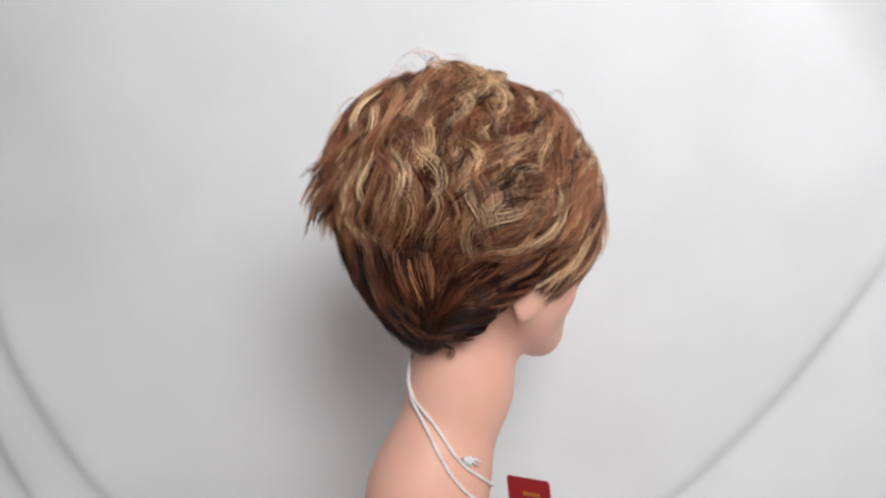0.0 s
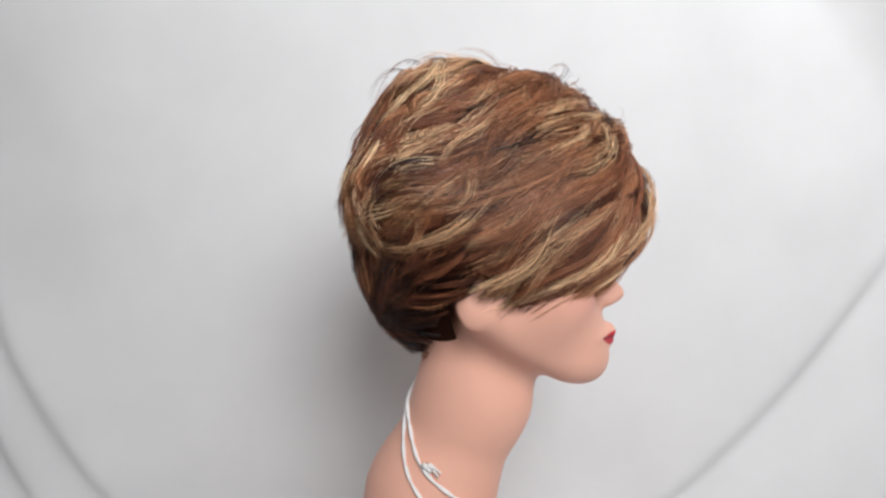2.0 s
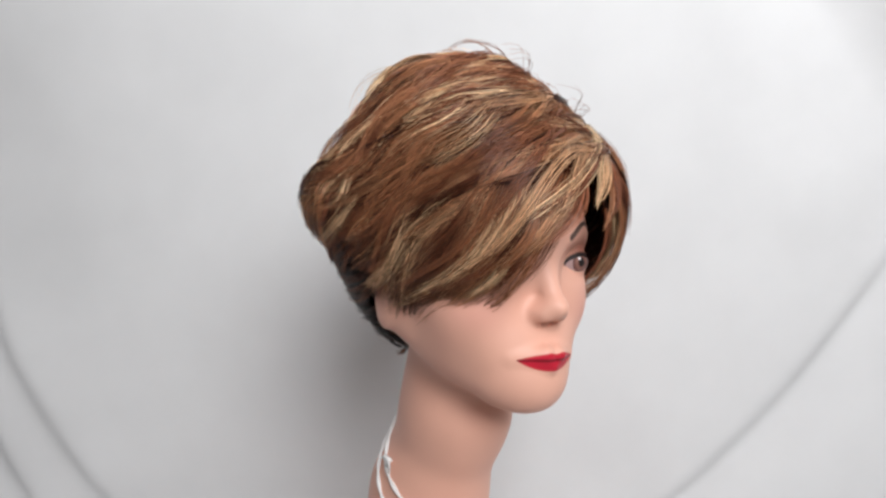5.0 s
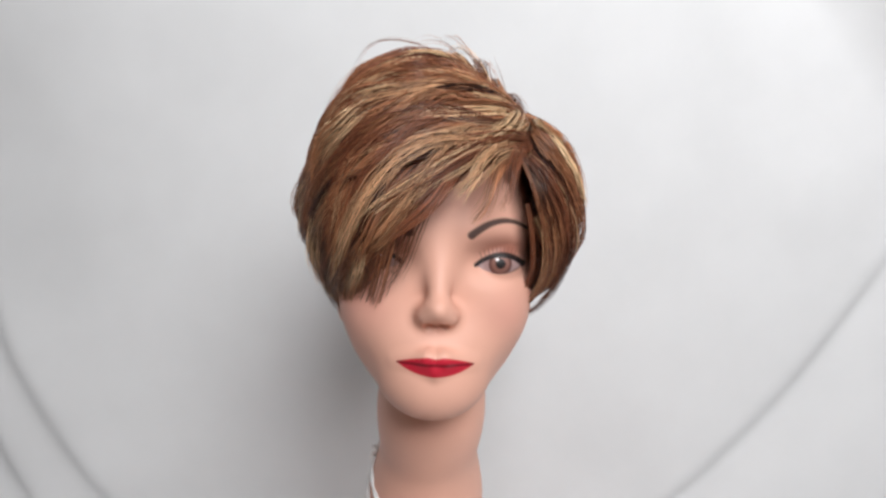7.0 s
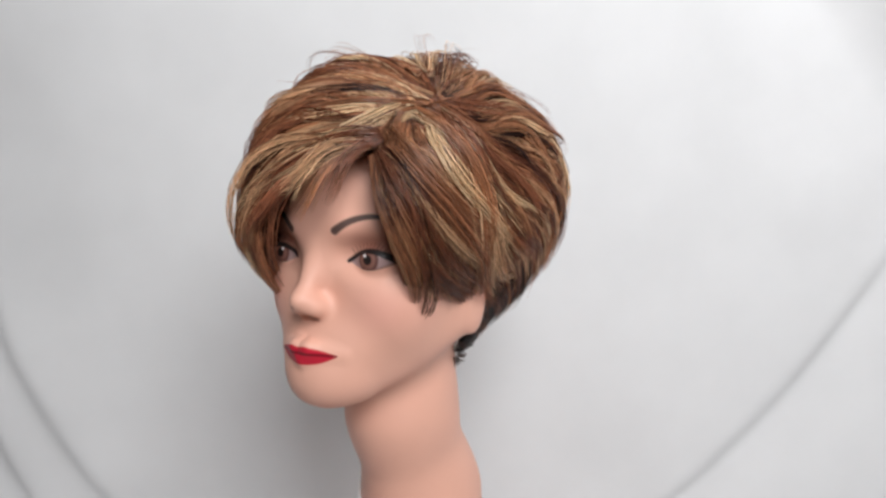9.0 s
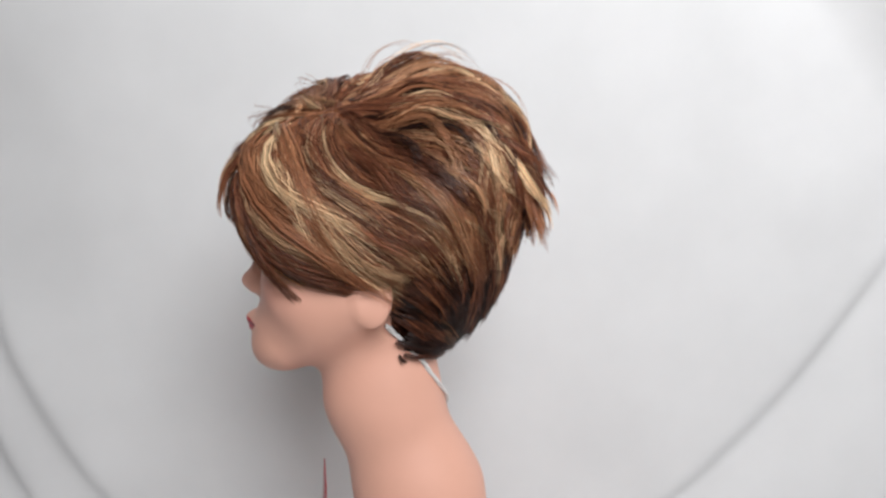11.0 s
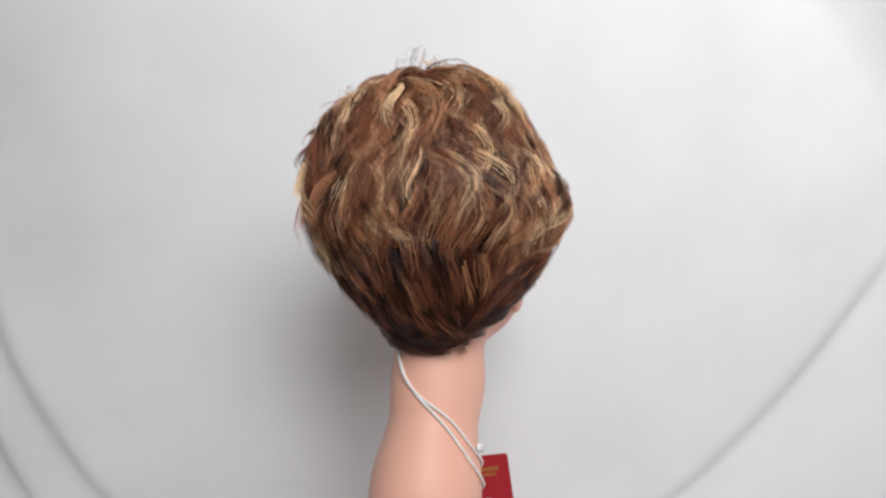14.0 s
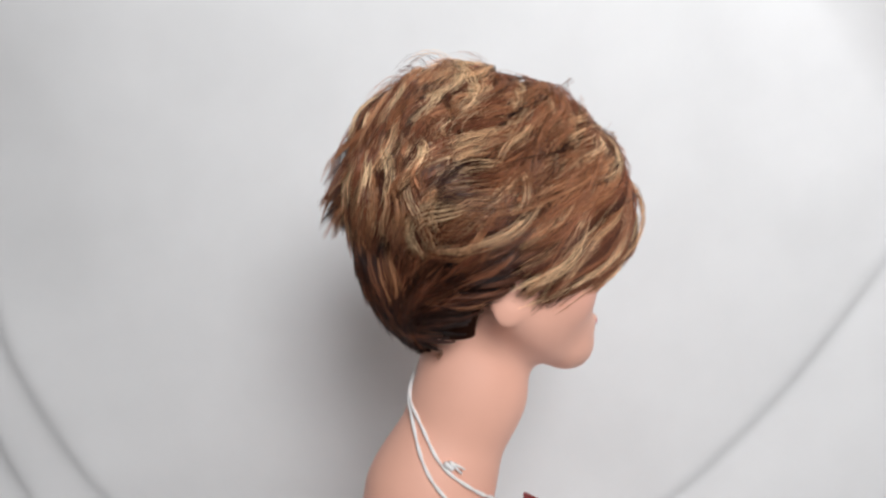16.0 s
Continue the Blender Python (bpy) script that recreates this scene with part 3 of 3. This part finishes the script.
    streak = (slow(ways, 4.1, 3.3, 3.7) + rng.normal(0, 0.34, n) > 0.58) & ~nape & (depth > 0.30)
    gold = np.where(streak, gold + np.where(az > 0, 0.26, 0.36), gold)
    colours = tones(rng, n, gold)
    width = np.where(nape, rng.uniform(0.0030, 0.006, n), rng.uniform(0.0030, 0.0085, n))

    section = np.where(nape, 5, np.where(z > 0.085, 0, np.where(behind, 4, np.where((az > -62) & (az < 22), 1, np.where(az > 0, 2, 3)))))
    names = [("crown_hair", "tousled golden brown hair on the crown"), ("fringe", "long side-swept fringe with golden streaks"),
             ("side_hair", "brown hair swept back over the side"), ("side_hair", "brown hair swept back over the side"),
             ("back_hair", "wavy layered brown hair with flicked ends"), ("nape_hair", "short dark brown hair tapering at the nape")]
    for k, (name, label) in enumerate(names):
        pick = np.flatnonzero((section == k) & ~stub)
        outer = pick[depth[pick] > 0.80][:48]
        rest = np.setdiff1d(pick, outer)
        count = (19, 25, 23, 23, 20, 12)[k]
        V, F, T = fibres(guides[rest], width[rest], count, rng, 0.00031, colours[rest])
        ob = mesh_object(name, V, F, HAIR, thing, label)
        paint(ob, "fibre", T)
        tagged(ob, kind="stuff")
        for i in outer:                                 # locks that stand out one by one
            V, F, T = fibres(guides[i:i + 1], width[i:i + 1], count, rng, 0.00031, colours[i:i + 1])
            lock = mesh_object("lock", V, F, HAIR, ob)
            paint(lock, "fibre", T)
    # loose fibres that stand off the crown and sides
    ways = sphere_ways(420, rng)
    z = MID[2] + reach(wig_form, ways) * ways[:, 2]
    ways = ways[z > 0.075]
    n = len(ways)
    lift = np.where(rng.uniform(0, 1, n) < 0.25, rng.uniform(0.008, 0.020, n), rng.gamma(2.0, 0.003, n).clip(0, 0.012))
    guides = grow(ways, rng.uniform(0.05, 0.11, n), rng, np.full(n, 0.955), np.full(n, 0.03), np.zeros(n), np.full(n, -0.03), lift, np.full(n, 0.5))
    V, F, T = fibres(guides, np.full(n, 0.0060), 5, rng, 0.00019, tones(rng, n, np.full(n, 0.6)), 2.0)
    ob = mesh_object("flyaway_hair", V, F, HAIR, thing, "fine loose hairs standing off the crown")
    paint(ob, "fibre", T)
    tagged(ob, kind="stuff")
    return thing


WIG = wig()


# ---- the cord and its tag ----
def neck_skin(points, out):
    """Lay points on the neck's skin, `out` above it."""
    p = np.array(points, float)
    e = 2e-4
    for _ in range(12):
        d = head_form(p) - out
        g = np.stack([(head_form(p + e * np.eye(3)[k]) - head_form(p - e * np.eye(3)[k])) / (2 * e) for k in range(3)], 1)
        p = p - d[:, None] * g / np.maximum((g * g).sum(1), 0.3)[:, None]
    return p


def between(pts, n):
    """n points evenly along a smooth line through pts."""
    p = np.array(pts, float)
    t = np.linspace(0, len(p) - 1, n)
    i = np.clip(t.astype(int), 0, len(p) - 2)
    f = (t - i)[:, None]
    a, b, c, d = p[np.maximum(i - 1, 0)], p[i], p[i + 1], p[np.minimum(i + 2, len(p) - 1)]
    return 0.5 * (2 * b + (c - a) * f + (2 * a - 5 * b + 4 * c - d) * f ** 2 + (3 * b - a - 3 * c + d) * f ** 3)


def cord_and_tag():
    thing = tagged(new("hang_tag"), "dark red card tag on a white cord looped round the neck", "tag")
    paths = [[(0.058, -0.030, -0.085), (0.045, 0.004, -0.112), (0.010, 0.014, -0.146), (-0.028, 0.012, -0.172), (-0.052, -0.004, -0.198), (-0.052, -0.037, -0.222), (-0.034, -0.066, -0.240)],
             [(0.058, -0.028, -0.087), (0.043, 0.006, -0.116), (0.004, 0.016, -0.152), (-0.034, 0.016, -0.186), (-0.052, 0.002, -0.214), (-0.052, -0.028, -0.240), (-0.026, -0.072, -0.262)]]
    for q, path in enumerate(paths):
        line = neck_skin(between(path, 60), 0.0016)
        for s in range(2):                              # two twisted yarns
            a = np.linspace(0, 40, 60) + s * math.pi
            off = np.stack([np.cos(a), np.sin(a), np.sin(a + 1)], 1) * 0.0007
            v, f = tube(line + off, 0.0011, 7)
            mesh_object("yarn", v, f, CORD, thing)
    k = neck_skin([(-0.0525, -0.0095, -0.1975)], 0.003)[0]
    v, f = tube([k + np.array(o) for o in ((-0.001, 0.004, 0.003), (0, 0.001, 0.0), (-0.001, -0.002, -0.002), (0.001, -0.004, 0.001), (-0.001, 0.0, 0.003))],
                0.0022, 8)
    mesh_object("knot", v, f, CORD, thing)
    for o in ((-0.004, -0.012, -0.002), (-0.003, -0.010, -0.006)):
        v, f = tube([k, k + np.array(o) * 0.5 + np.array((0, 0, 0.002)), k + np.array(o)], 0.001, 6, (0.0012, 0.0012, 0.0007))
        mesh_object("cord_end", v, f, CORD, thing)
    # card, standing off the front of the throat
    bm = bmesh.new()
    box(bm, (-0.0240, -0.0006, -0.075), (0.0240, 0.0006, 0))
    bmesh.ops.bevel(bm, geom=[e for e in bm.edges if abs(e.verts[0].co.y - e.verts[1].co.y) > 0.0005], offset=0.0015, segments=2, affect="EDGES")
    card = part("card", bm, CARD, thing, "dark red card")
    card.matrix_local = CARD_AT
    hole = CARD_AT @ Vector((0, 0, -0.045))
    for sx in (-0.002, 0.002):                          # cord from the neck to the card
        v, f = tube(between([(-0.022, -0.062, -0.275), (-0.030, -0.078, -0.282), (hole.x + sx, hole.y + 0.001, hole.z)], 12), 0.0010, 7)
        mesh_object("cord_end", v, f, CORD, thing)
    for lo, hi in (((-0.013, 0.0007, -0.016), (0.006, 0.0010, -0.0125)), ((-0.010, 0.0007, -0.021), (0.003, 0.0010, -0.0185))):
        bm = bmesh.new()
        box(bm, lo, hi)
        bar = part("print_bar", bm, GOLD, card, "gold printed bar")
    return thing


CARD_AT = pose(-0.0320, -0.0930, -0.2380, 0, 9, 10)
TAG = cord_and_tag()


# ---- what turns ----
def motions():
    for thing in (MANNEQUIN, WIG, TAG):
        walk(thing, [(t, pose(0, 0, -0.05, 0, -1.5, 0) @ pose(0, 0, 0, 0, 0, a) @ pose(0, 0, 0, 0, 0.8, 0) @ pose(0, 0, 0.05)) for t, a in TURN])


motions()
